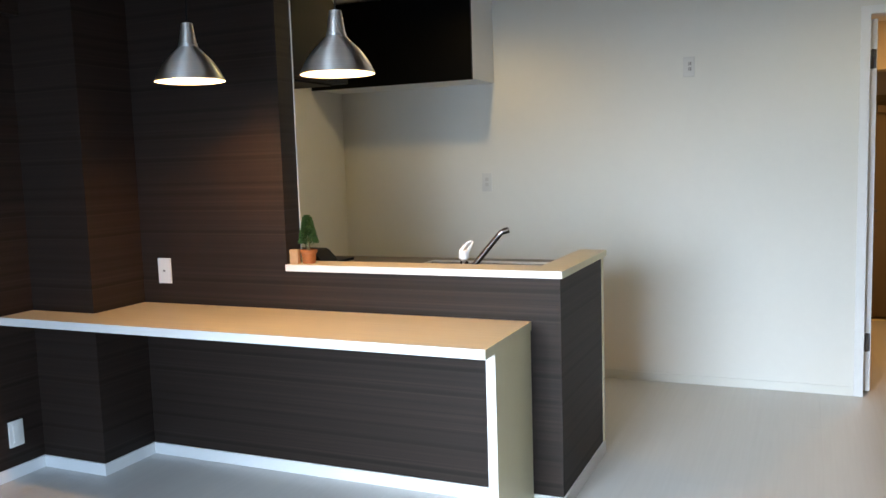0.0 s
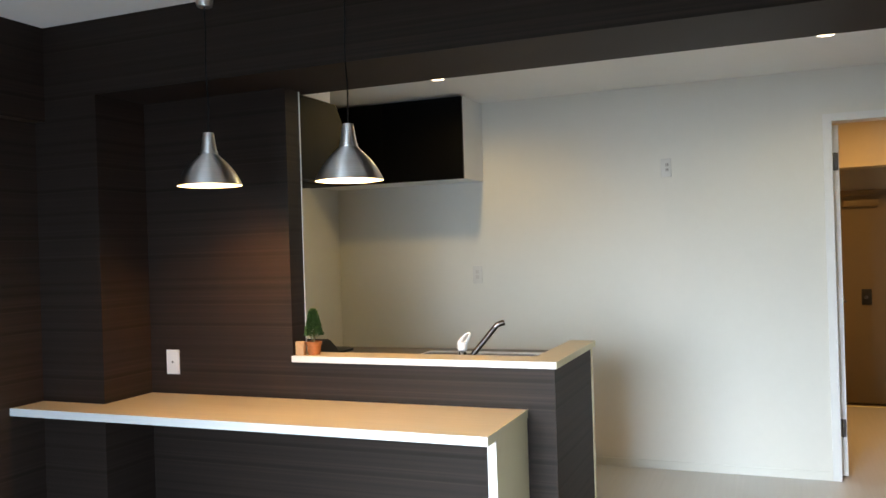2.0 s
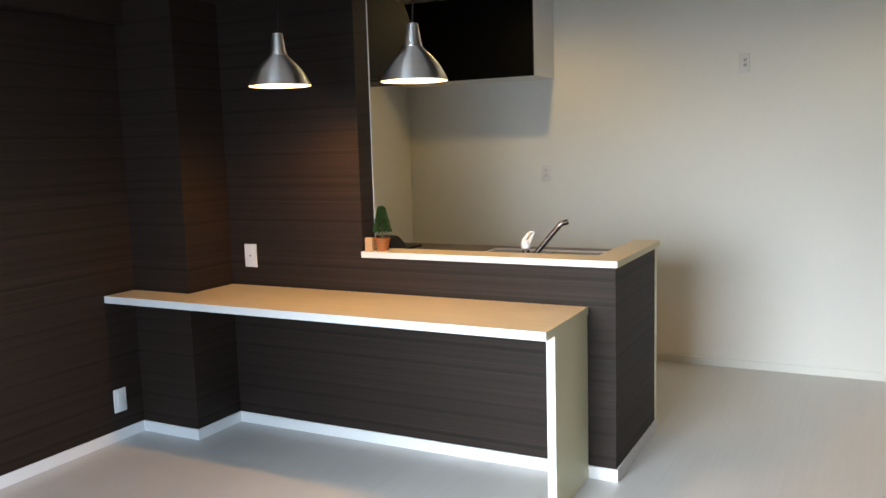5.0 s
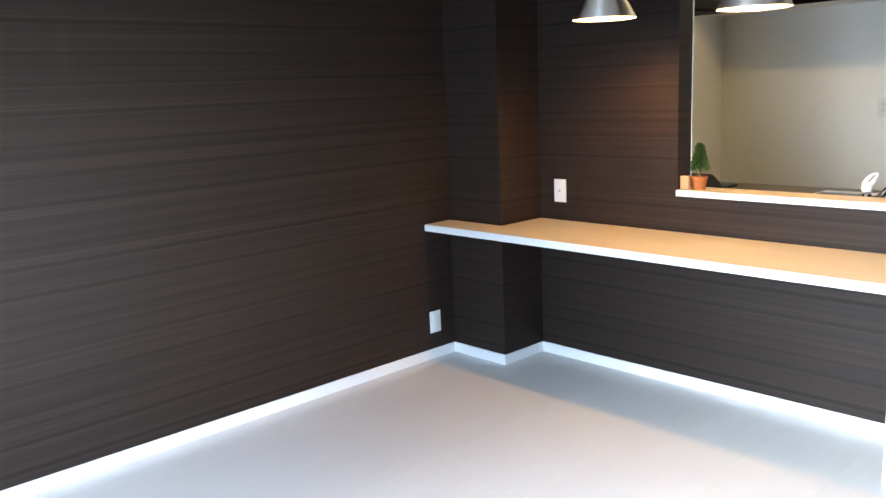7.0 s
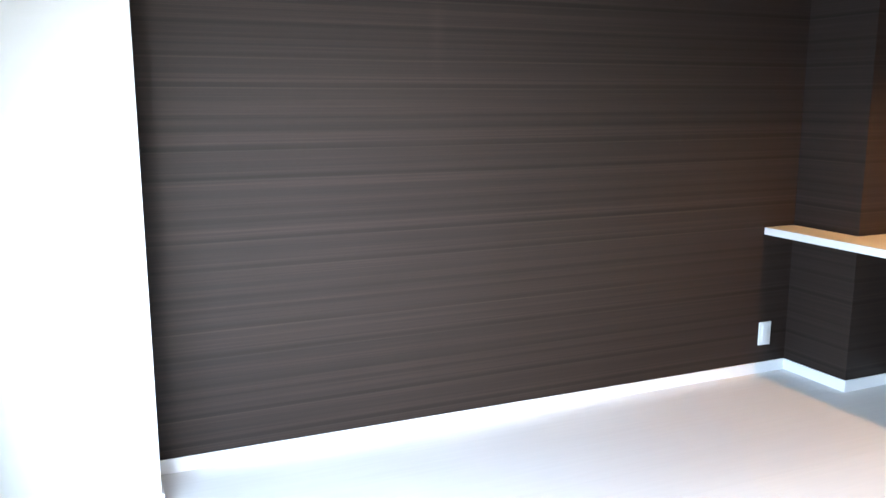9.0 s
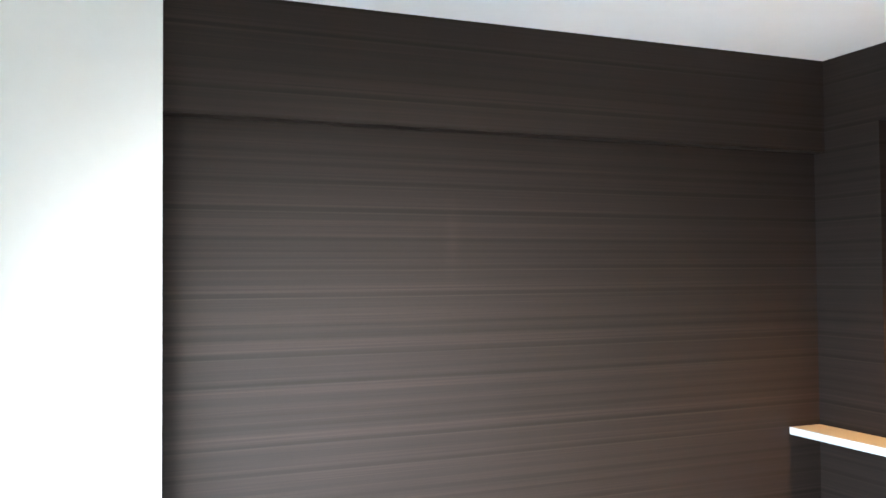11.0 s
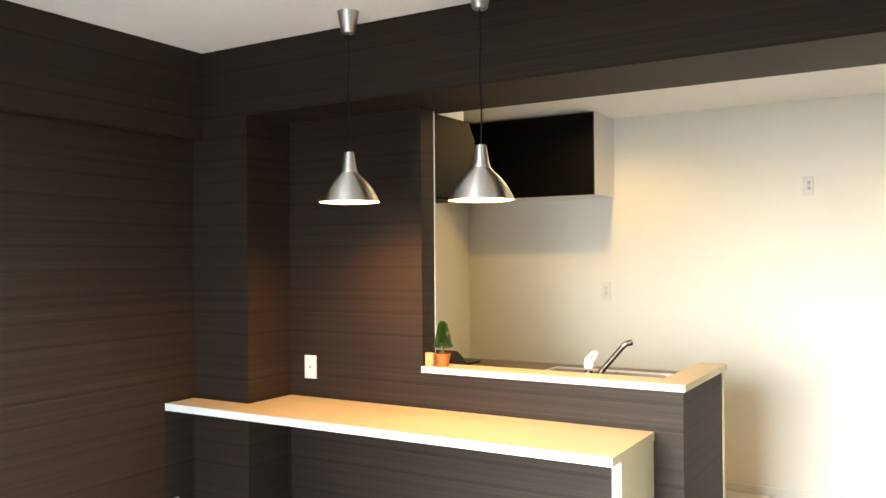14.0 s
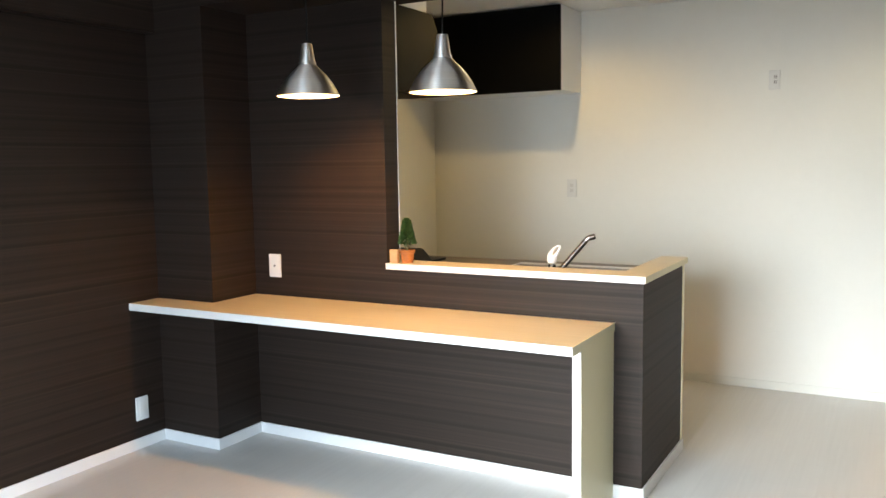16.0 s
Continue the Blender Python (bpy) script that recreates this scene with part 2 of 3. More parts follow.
ENAMEL = plain("white_enamel", (0.88, 0.86, 0.82), 0.35, vary=0.01)
BULB = glow("bulb_glow", WARM, 1230.0)
DOWNLIGHT = glow("downlight_glow", (1.0, 0.80, 0.55), 9.0)
HALL_WALL = plain("hall_wall_paper", (0.66, 0.60, 0.48), 0.75, vary=0.03, scale=1.5, bump=0.2, bump_scale=260)
STEEL_DOOR = plain("brown_door", (0.28, 0.21, 0.11), 0.45, vary=0.05)
TILE = plain("brown_tile", (0.16, 0.11, 0.08), 0.5, vary=0.12, scale=8)


# ---- building helpers ----
def box(x0, x1, y0, y1, z0, z1, bevel=0.0, bm=None):
    bm = bm or bmesh.new()
    vs = [bm.verts.new((x, y, z)) for z in (z0, z1) for y in (y0, y1) for x in (x0, x1)]
    fs = [bm.faces.new([vs[i] for i in f]) for f in ((0, 2, 3, 1), (4, 5, 7, 6), (0, 1, 5, 4), (2, 6, 7, 3), (0, 4, 6, 2), (1, 3, 7, 5))]
    if bevel:
        es = list({e for f in fs for e in f.edges})
        bmesh.ops.bevel(bm, geom=es, offset=bevel, segments=2, affect="EDGES", profile=0.6)
    return bm


def lathe(profile, steps=48, centre=(0, 0), bm=None):
    """A surface turned round z from (radius, z) pairs."""
    bm = bm or bmesh.new()
    rings = []
    for r, z in profile:
        if r < 1e-5:
            rings.append([bm.verts.new((centre[0], centre[1], z))])
        else:
            rings.append([bm.verts.new((centre[0] + r * math.cos(2 * math.pi * i / steps), centre[1] + r * math.sin(2 * math.pi * i / steps), z)) for i in range(steps)])
    for a, b in zip(rings, rings[1:]):
        for i in range(steps):
            j = (i + 1) % steps
            q = [a[i % len(a)], a[j % len(a)], b[j % len(b)], b[i % len(b)]]
            q = [v for k, v in enumerate(q) if v not in q[:k]]
            if len(q) > 2:
                bm.faces.new(q)
    return bm


def tube(points, radii, steps=14, bm=None):
    """A round bar along points, each with its radius."""
    bm = bm or bmesh.new()
    pts = [Vector(p) for p in points]
    rings = []
    side = None
    for i, p in enumerate(pts):
        d = (pts[min(i + 1, len(pts) - 1)] - pts[max(i - 1, 0)]).normalized()
        side = (d.orthogonal() if side is None else side - d * side.dot(d)).normalized()
        up = d.cross(side)
        rings.append([bm.verts.new(p + radii[i] * (math.cos(2 * math.pi * k / steps) * side + math.sin(2 * math.pi * k / steps) * up)) for k in range(steps)])
    for a, b in zip(rings, rings[1:]):
        for k in range(steps):
            bm.faces.new((a[k], a[(k + 1) % steps], b[(k + 1) % steps], b[k]))
    bm.faces.new(rings[0][::-1])
    bm.faces.new(rings[-1])
    return bm


def prism(outline, axis, lo, hi, bevel=0.0):
    """An outline in two coordinates drawn out along the third axis."""
    bm = bmesh.new()

    def at(p, h):
        return {"x": (h, *p), "y": (p[0], h, p[1]), "z": (*p, h)}[axis]
    a, b = [bm.verts.new(at(p, lo)) for p in outline], [bm.verts.new(at(p, hi)) for p in outline]
    n = len(outline)
    bm.faces.new(a[::-1])
    bm.faces.new(b)
    for i in range(n):
        bm.faces.new((a[i], a[(i + 1) % n], b[(i + 1) % n], b[i]))
    if bevel:
        bmesh.ops.bevel(bm, geom=list(bm.edges), offset=bevel, segments=2, affect="EDGES")
    return bm


def mesh_of(name, bm, mats, smooth=False):
    bmesh.ops.recalc_face_normals(bm, faces=bm.faces)
    me = bpy.data.meshes.new(name)
    for f in bm.faces:
        f.smooth = smooth
    bm.to_mesh(me)
    bm.free()
    for m in mats if isinstance(mats, (list, tuple)) else [mats]:
        me.materials.append(m)
    if smooth:
        me.set_sharp_from_angle(angle=radians(38))
    return me


def part(name, bm, mat, parent=None, label="", smooth=False):
    ob = new(name, mesh_of(name, bm, mat, smooth))
    ob.parent = parent
    return tagged(ob, label)


def thing(name, at, label, category, group=""):
    ob = new(name)
    ob.location = at
    ob.empty_display_size = 0.05
    return tagged(ob, label, category, group)


def structure(name, bm, mat, label, category, smooth=False):
    return tagged(part(name, bm, mat, None, label, smooth), "", category, "", "structure")


def wall(name, b, mats, label, category="wall"):
    """A box whose faces take the material of their direction: {'-y': dark}, the rest mats['']."""
    bm = box(*b)
    order = [""] + [k for k in mats if k]
    bmesh.ops.recalc_face_normals(bm, faces=bm.faces)
    for f in bm.faces:
        n = f.normal
        for i, k in enumerate(order):
            if k and n["xyz".index(k[1])] * (1 if k[0] == "+" else -1) > 0.9:
                f.material_index = i
    return structure(name, bm, [mats[k] for k in order], label, category)


# ---- large structure ----
slab = structure("floor", box(-0.15, EAST + 0.1, SOUTH - 0.2, 4.33, -0.2, -0.012), FLOOR, "whitewashed oak board floor with a soft sheen", "floor")
structure("floor_entrance", box(3.3, EAST + 0.1, 4.33, 5.3, -0.3, -0.12), TILE, "brown tiled entrance floor one step down", "floor")
structure("ceiling", box(-0.15, EAST + 0.1, SOUTH - 0.2, COL_Y, CEIL, CEIL + 0.15), CEILING, "plain white papered ceiling", "ceiling")
structure("ceiling_kitchen", box(-0.15, EAST + 0.1, BEAM_Y, NORTH + 0.12, KCEIL, KCEIL + 0.285), CEILING, "white lowered kitchen ceiling", "ceiling")
structure("ceiling_hall", box(3.3, EAST + 0.1, NORTH + 0.12, 5.3, 2.33, 2.48), CEILING, "plain hall ceiling", "ceiling")
wall("wall_west", (-0.15, 0, SOUTH - 0.2, COL_Y, 0, CEIL), {"": DARK}, "wall in dark brown horizontal wood-grain paper")
wall("soffit", (0, SOFFIT_X, PIER_Y, COL_Y, SOFFIT_Z, CEIL), {"": DARK}, "shallow dark wood-grain soffit along the wall top", "soffit")
wall("column", (-0.15, COL_X, COL_Y, 0, 0, BEAM), {"": DARK}, "square column in dark wood-grain paper", "column")
wall("beam", (-0.15, EAST + 0.1, COL_Y, BEAM_Y, BEAM, CEIL + 0.15), {"": DARK, "+y": WHITE}, "dark wood-grain beam over the kitchen hatch", "beam")
wall("wall_partition", (-0.15, OPEN_X, 0, PART_Y, 0, BEAM), {"": DARK, "+y": WHITE}, "dark wood-grain partition wall beside the hatch")
wall("wall_peninsula", (OPEN_X, END_X, 0, PART_Y, 0, LEDGE_Z - 0.028), {"": DARK, "+y": WHITE}, "low dark wood-grain wall of the kitchen peninsula")
wall("wall_peninsula_end", (2.30, END_X, PART_Y, 0.70, 0, LEDGE_Z - 0.028), {"": DARK, "-x": WHITE, "+y": WHITE}, "end wall of the peninsula in dark wood-grain paper")
structure("trim_end", box(END_X - 0.02, END_X + 0.004, 0.678, 0.703, 0, LEDGE_Z - 0.028), IVORY, "white corner trim on the peninsula end", "trim")
structure("trim_hatch", box(OPEN_X - 0.03, OPEN_X + 0.003, PART_Y - 0.004, PART_Y + 0.003, LEDGE_Z, BEAM), TRIM, "thin white corner trim of the hatch", "trim")
wall("wall_kitchen_west", (KWEST - 0.1, KWEST, PART_Y, NORTH, 0, KCEIL), {"": WHITE}, "white papered kitchen side wall")
wall("wall_north", (KWEST - 0.1, DOOR_X0 - 0.02, NORTH, NORTH + 0.12, 0, KCEIL), {"": WHITE}, "white papered kitchen back wall")
wall("wall_north_lintel", (DOOR_X0 - 0.02, DOOR_X1 + 0.02, NORTH, NORTH + 0.12, DOOR_Z + 0.02, KCEIL), {"": WHITE}, "white wall over the doorway")
wall("wall_north_east", (DOOR_X1 + 0.02, EAST, NORTH, NORTH + 0.12, 0, KCEIL), {"": WHITE}, "white wall beside the doorway")
# closing wall out of view, papered dark to cut light bounced onto facing surfaces
wall("wall_east", (EAST, EAST + 0.12, SOUTH - 0.2, NORTH + 0.12, 0, CEIL), {"": DARK}, "wall in dark brown horizontal wood-grain paper")
wall("wall_hall_east", (EAST, EAST + 0.12, NORTH + 0.12, 5.3, -0.12, CEIL), {"": HALL_WALL}, "plain beige papered hall wall")
wall("pier", (0, PIER_X, SOUTH, PIER_Y, 0, CEIL), {"": WHITE}, "white papered pier beside the window", "pier")
wall("wall_south_west", (-0.15, 0.7, SOUTH - 0.2, SOUTH, 0, CEIL), {"": WHITE}, "plain white window wall")
wall("wall_south_east", (4.0, EAST, SOUTH - 0.2, SOUTH, 0, CEIL), {"": WHITE}, "plain white window wall")
wall("wall_south_lintel", (0.7, 4.0, SOUTH - 0.2, SOUTH, 2.05, CEIL), {"": WHITE}, "plain white wall over the window")
wall("wall_hall_west", (3.3, 3.44, NORTH + 0.12, 5.3, -0.12, 2.33), {"": HALL_WALL}, "beige papered hall wall")
wall("wall_hall_end", (3.44, EAST, 5.1, 5.3, -0.12, 2.33), {"": HALL_WALL}, "beige papered wall around the entrance door")
wall("hall_beam", (3.44, EAST, 4.33, 4.62, 1.965, 2.33), {"": HALL_WALL}, "beige papered beam across the hall", "beam")

BB = 0.009


def baseboard(b, mat=TRIM):
    structure("baseboard", box(*b, bevel=0.0015), mat, "low white baseboard", "baseboard")


baseboard((0, BB, PIER_Y + BB, COL_Y - BB, 0, 0.055))
baseboard((0, COL_X + BB, COL_Y - BB, COL_Y, 0, 0.055))
baseboard((COL_X, COL_X + BB, COL_Y, -BB, 0, 0.055))
baseboard((COL_X, END_X + BB, -BB, 0, 0, 0.055))
baseboard((END_X, END_X + BB, 0, 0.703, 0, 0.055))
baseboard((PIER_X, PIER_X + BB, SOUTH, PIER_Y, 0, 0.055))
baseboard((0, PIER_X + BB, PIER_Y, PIER_Y + BB, 0, 0.055))
baseboard((KWEST, 3.503, NORTH - BB, NORTH, 0, 0.05), WHITE)
baseboard((3.44, 3.44 + BB, 2.9, 4.33, 0, 0.055))

# doorway: trim boards round the opening
structure("door_trim", box(3.505, DOOR_X0, NORTH - 0.012, NORTH + 0.13, 0, 2.104, 0.002), TRIM, "white door frame board", "trim")
structure("door_trim", box(DOOR_X1, DOOR_X1 + 0.047, NORTH - 0.012, NORTH + 0.13, 0, 2.104, 0.002), TRIM, "white door frame board", "trim")
structure("door_trim", box(DOOR_X0, DOOR_X1, NORTH - 0.012, NORTH + 0.13, DOOR_Z, 2.104, 0.002), TRIM, "white door frame head", "trim")

door = tagged(new("door_1"), "white hall door standing open on steel hinges", "door", "", "structure")
door.location = (3.556, 2.075, 0)
leaf = part("door_leaf", box(0, 0.034, 0, 0.74, 0.012, 2.045, 0.002), TRIM, door)
for z in (0.29, 1.835):
    hinge = part("hinge", box(-0.004, 0.03, -0.006, 0.004, z - 0.05, z + 0.05, 0.001), DULL_CHROME, door, "steel butt hinge", True)
    part("hinge_pin", tube([(0.012, -0.008, z - 0.052), (0.012, -0.008, z + 0.052)], [0.006, 0.006]), DULL_CHROME, hinge, "", True)
part("door_lever", tube([(0.034, 0.68, 0.98), (0.08, 0.68, 0.98), (0.085, 0.60, 0.98)], [0.009, 0.009, 0.008]), DULL_CHROME, leaf, "steel lever handle", True)

entrance = tagged(new("door_2"), "brown-grey steel entrance door with a lock", "door", "", "structure")
entrance.location = (3.72, 5.1, -0.12)
entrance_leaf = part("door_leaf", box(0.04, 0.80, -0.03, 0.0, 0.01, 1.88, 0.002), STEEL_DOOR, entrance)
for b in ((0.0, 0.04, -0.05, 0.0, 0.0, 1.93), (0.80, 0.84, -0.05, 0.0, 0.0, 1.93), (0.04, 0.80, -0.05, 0.0, 1.88, 1.93)):
    part("door_frame", box(*b, bevel=0.002), STEEL_DOOR, entrance)
lock = part("lock", box(0.21, 0.29, -0.048, -0.03, 0.90, 1.04, 0.004), HOLE, entrance, "grey lock case", True)
part("thumb_turn", tube([(0.245, -0.048, 0.965), (0.245, -0.075, 0.965)], [0.016, 0.014]), DULL_CHROME, lock, "", True)
part("door_closer", box(0.08, 0.36, -0.09, -0.03, 1.78, 1.84, 0.004), STEEL_DOOR, entrance, "brown door closer", True)
structure("entrance_nosing", box(3.44, EAST, 4.30, 4.34, -0.12, 0.004, 0.002), IVORY, "pale nosing board at the entrance step", "trim")


# ---- living room ----
def desk():
    d = thing("wall_desk", (0, 0, 0), "long pale oak wall desk with white edges on one panel leg", "desk")
    t0 = TABLE_Z - 0.034
    outline = [(0.001, TABLE_Y + 0.002), (TABLE_X - 0.002, TABLE_Y + 0.002), (TABLE_X - 0.002, -0.0005), (COL_X + 0.0005, -0.0005), (COL_X + 0.0005, COL_Y - 0.0005), (0.001, COL_Y - 0.0005)]
    part("tabletop", prism(outline, "z", t0, TABLE_Z, 0.0006), OAK, d)
    part("front_edge", box(0.001, TABLE_X, TABLE_Y - 0.001, TABLE_Y + 0.002, t0, TABLE_Z + 0.0004), EDGE, d, "white front edge band")
    part("side_edge", box(TABLE_X - 0.002, TABLE_X + 0.0008, TABLE_Y + 0.002, -0.0005, t0, TABLE_Z + 0.0004), IVORY, d, "ivory side edge band")
    part("leg_panel", box(TABLE_X - 0.034, TABLE_X, TABLE_Y + 0.096, -BB - 0.001, 0, t0, 0.0008), IVORY, d, "ivory laminate leg panel")
    part("leg_edge", box(TABLE_X - 0.034, TABLE_X, TABLE_Y + 0.092, TABLE_Y + 0.095, 0, t0), EDGE, d, "white edge band of the leg")
    return d


desk()


def wall_plate(name, m, label, w=0.074, h=0.118, detail="jack", mat=None):
    """A plate that lies in the plane of its own x and z and faces -y."""
    p = thing(name, (0, 0, 0), label, "wall plate")
    mat = mat or PLATE
    part("plate", box(-w / 2, w / 2, -0.009, 0, -h / 2, h / 2, 0.003), mat, p, "", True)
    if detail == "jack":
        part("socket", lathe([(0.0, 0), (0.0048, 0), (0.0048, 0.003), (0.003, 0.0034), (0.003, 0.001), (0.0, 0.001)], 20), DULL_CHROME, p, "small round metal aerial socket", True)
        p.children[-1].matrix_basis = pose(0, -0.009, 0, 90, 0, 0)
    elif detail == "rocker":
        frame_part = part("frame", box(-0.022, 0.022, -0.0105, -0.008, -0.046, 0.046, 0.001), PLATE, p)
        part("rocker", box(-0.018, 0.018, -0.013, -0.009, -0.040, 0.040, 0.002), PLATE, frame_part, "", True)
    elif detail == "outlet":
        for z in (0.018, -0.012):
            socket = part("socket", box(-0.004, 0.016, -0.0105, -0.008, z - 0.012, z + 0.010, 0.001), SOCKET_GREY, p)
            for x in (0.002, 0.010):
                part("slot", box(x - 0.001, x + 0.001, -0.0112, -0.0095, z - 0.006, z + 0.005), HOLE, socket)
    elif detail == "faint":
        for z in (0.020, -0.014):
            part("socket", box(-0.012, 0.012, -0.0105, -0.008, z - 0.012, z + 0.010, 0.001), FAINT_GREY, p)
    p.matrix_basis = m
    return p


wall_plate("aerial_socket", pose(0.512, 0, 0.894), "white aerial socket plate on the dark wall", detail="jack")
wall_plate("wall_socket", pose(0, -0.458, 0.203, 0, 0, 90), "white socket plate low on the dark wall", detail="rocker")
wall_plate("wall_socket", pose(2.626, NORTH, 1.856), "white double socket plate high on the white wall", 0.062, 0.112, "outlet", PLATE_GREY)
wall_plate("wall_socket", pose(1.377, NORTH, 1.220), "grey-white double socket plate on the kitchen wall", 0.066, 0.118, "faint", PLATE_GREY)


def pendant(x, y, rim_z):
    p = thing("pendant_lamp", (x, y, CEIL), "brushed aluminium bell pendant lamp, lit, on a black cord", "lamp", "pendants over the desk")
    rim = rim_z - CEIL
    prof = [(0.129, 0.0), (0.1285, 0.003), (0.1245, 0.011), (0.1165, 0.028), (0.1055, 0.048), (0.091, 0.069), (0.074, 0.089), (0.056, 0.106), (0.0425, 0.119), (0.0355, 0.127)]
    shade = part("shade", lathe([(r, rim + z) for r, z in prof], 64), ALU, p, "", True)
    part("collar", lathe([(0.034, rim + 0.124), (0.0355, rim + 0.127), (0.0355, rim + 0.136), (0.0345, rim + 0.139), (0.0325, rim + 0.140)], 48), ALU, p, "", True)
    part("neck", lathe([(0.032, rim + 0.139), (0.0285, rim + 0.165), (0.0215, rim + 0.210), (0.019, rim + 0.214), (0.0, rim + 0.215)], 48), ALU, p, "", True)
    part("reflector", lathe([(r - 0.0022, rim + z + 0.0005) for r, z in prof[:-1]] + [(0.0, rim + 0.122)], 64), ENAMEL, shade, "white enamelled inside of the shade", True)
    part("bulb", lathe([(0.0, rim + 0.050), (0.014, rim + 0.053), (0.021, rim + 0.063), (0.022, rim + 0.073), (0.017, rim + 0.087), (0.012, rim + 0.098), (0.012, rim + 0.119)], 32), BULB, p, "glowing round bulb", True)
    n = 14
    cord = [(0.004 * math.sin(3.1 * i / n * 3) * math.sin(math.pi * i / n), 0.002 * math.sin(5 * i / n), rim + 0.213 + (-0.085 - rim - 0.213) * i / n) for i in range(n + 1)]
    part("cord", tube(cord, [0.0032] * (n + 1), 10), RUBBER, p, "black cord", True)
    part("canopy", lathe([(0.0, -0.092), (0.028, -0.092), (0.031, -0.088), (0.047, -0.003), (0.047, 0.0)], 48), ALU, p, "aluminium ceiling cup", True)
    return p


LAMP_Y = -0.485
for x, rim_z in ((1.134, 1.686), (1.771, 1.668)):
    pendant(x, LAMP_Y, rim_z)

# ---- kitchen ----
ledge_outline = [(OPEN_X, -0.011), (2.418, -0.011), (2.418, 0.740), (2.294, 0.740), (2.294, 0.145), (OPEN_X, 0.143)]
ledge = thing("counter_ledge", (0, 0, 0), "pale oak counter ledge with white edges on the peninsula", "counter")
part("ledge_top", prism(ledge_outline, "z", LEDGE_Z - 0.028, LEDGE_Z, 0.0006), OAK, ledge)
part("front_edge", box(OPEN_X, 2.418, -0.0125, -0.0108, LEDGE_Z - 0.028, LEDGE_Z + 0.0003), EDGE, ledge, "white front edge band")
part("side_edge", box(2.4178, 2.4195, -0.0125, 0.740, LEDGE_Z - 0.028, LEDGE_Z + 0.0003), IVORY, ledge, "ivory side edge band")

WT = 0.88


def kitchen_unit():
    u = thing("kitchen_unit", (0, 0, 0), "kitchen base unit with dark worktop and steel sink behind the peninsula", "kitchen unit")
    part("carcass", box(KWEST + 0.002, 2.298, PART_Y + 0.002, 0.70, 0.08, WT - 0.03), BLACK_GLOSS, u)
    part("plinth", box(KWEST + 0.002, 2.298, PART_Y + 0.002, 0.64, 0, 0.08), BLACK_GLOSS, u)
    sx0, sx1, sy0, sy1 = 1.60, 2.24, 0.24, 0.61
    bm = bmesh.new()
    for b in ((KWEST + 0.002, sx0, PART_Y + 0.001, 0.79), (sx1, 2.298, PART_Y + 0.001, 0.79), (sx0, sx1, PART_Y + 0.001, sy0), (sx0, sx1, sy1, 0.79)):
        box(*b, WT - 0.03, WT, bm=bm)
    part("worktop", bm, WORKTOP, u, "dark grey worktop")
    bm = bmesh.new()
    for b in ((sx0, sx0 + 0.004, sy0, sy1, WT - 0.2, WT - 0.001), (sx1 - 0.004, sx1, sy0, sy1, WT - 0.2, WT - 0.001), (sx0, sx1, sy0, sy0 + 0.004, WT - 0.2, WT - 0.001), (sx0, sx1, sy1 - 0.004, sy1, WT - 0.2, WT - 0.001), (sx0, sx1, sy0, sy1, WT - 0.204, WT - 0.2)):
        box(*b, bm=bm)
    part("sink_bowl", bm, STEEL, u, "stainless sink bowl")
    rim = bmesh.new()
    for b in ((sx0 - 0.012, sx0, sy0 - 0.012, sy1 + 0.001), (sx1, sx1 + 0.012, sy0 - 0.012, sy1 + 0.001), (sx0, sx1, sy0 - 0.012, sy0), (sx0 - 0.012, sx1 + 0.012, sy1 + 0.001, sy1 + 0.055)):
        box(*b, WT, WT + 0.004, bm=rim)
    part("sink_rim", rim, RIM, u)
    for x0 in (0.335, 0.98, 1.62):
        part("unit_door", box(x0, x0 + 0.62, 0.70, 0.718, 0.09, WT - 0.04, 0.0015), BLACK_GLOSS, u)


kitchen_unit()


def stove():
    s = thing("gas_stove", (0.86, 0.43, WT), "black glass gas stove with cast grates in the worktop", "stove")
    part("glass_top", box(-0.29, 0.29, -0.22, 0.22, 0, 0.012, 0.004), BLACK_GLOSS, s, "", True)
    for x, y in ((-0.15, -0.02), (0.15, -0.02)):
        part("burner", lathe([(0.0, 0.03), (0.03, 0.03), (0.036, 0.024), (0.036, 0.012)], 24, (x, y)), DULL_CHROME, s, "", True)
        for k in range(4):
            a = math.pi / 4 + k * math.pi / 2
            c, sn = math.cos(a), math.sin(a)
            part("grate", tube([(x + 0.10 * c, y + 0.10 * sn, 0.012), (x + 0.10 * c, y + 0.10 * sn, 0.04), (x + 0.03 * c, y + 0.03 * sn, 0.042)], [0.005] * 3, 8), RUBBER, s)
    # low black splash guard at the side
    part("splash_guard", prism([(-0.20, 0.012), (0.10, 0.012), (0.085, 0.04), (0.045, 0.078), (-0.20, 0.078)], "y", -0.10, 0.05, 0.006), RUBBER, s, "black curved splash guard", True)
    s.children[-1].matrix_basis = pose(0.20, 0, 0)


stove()


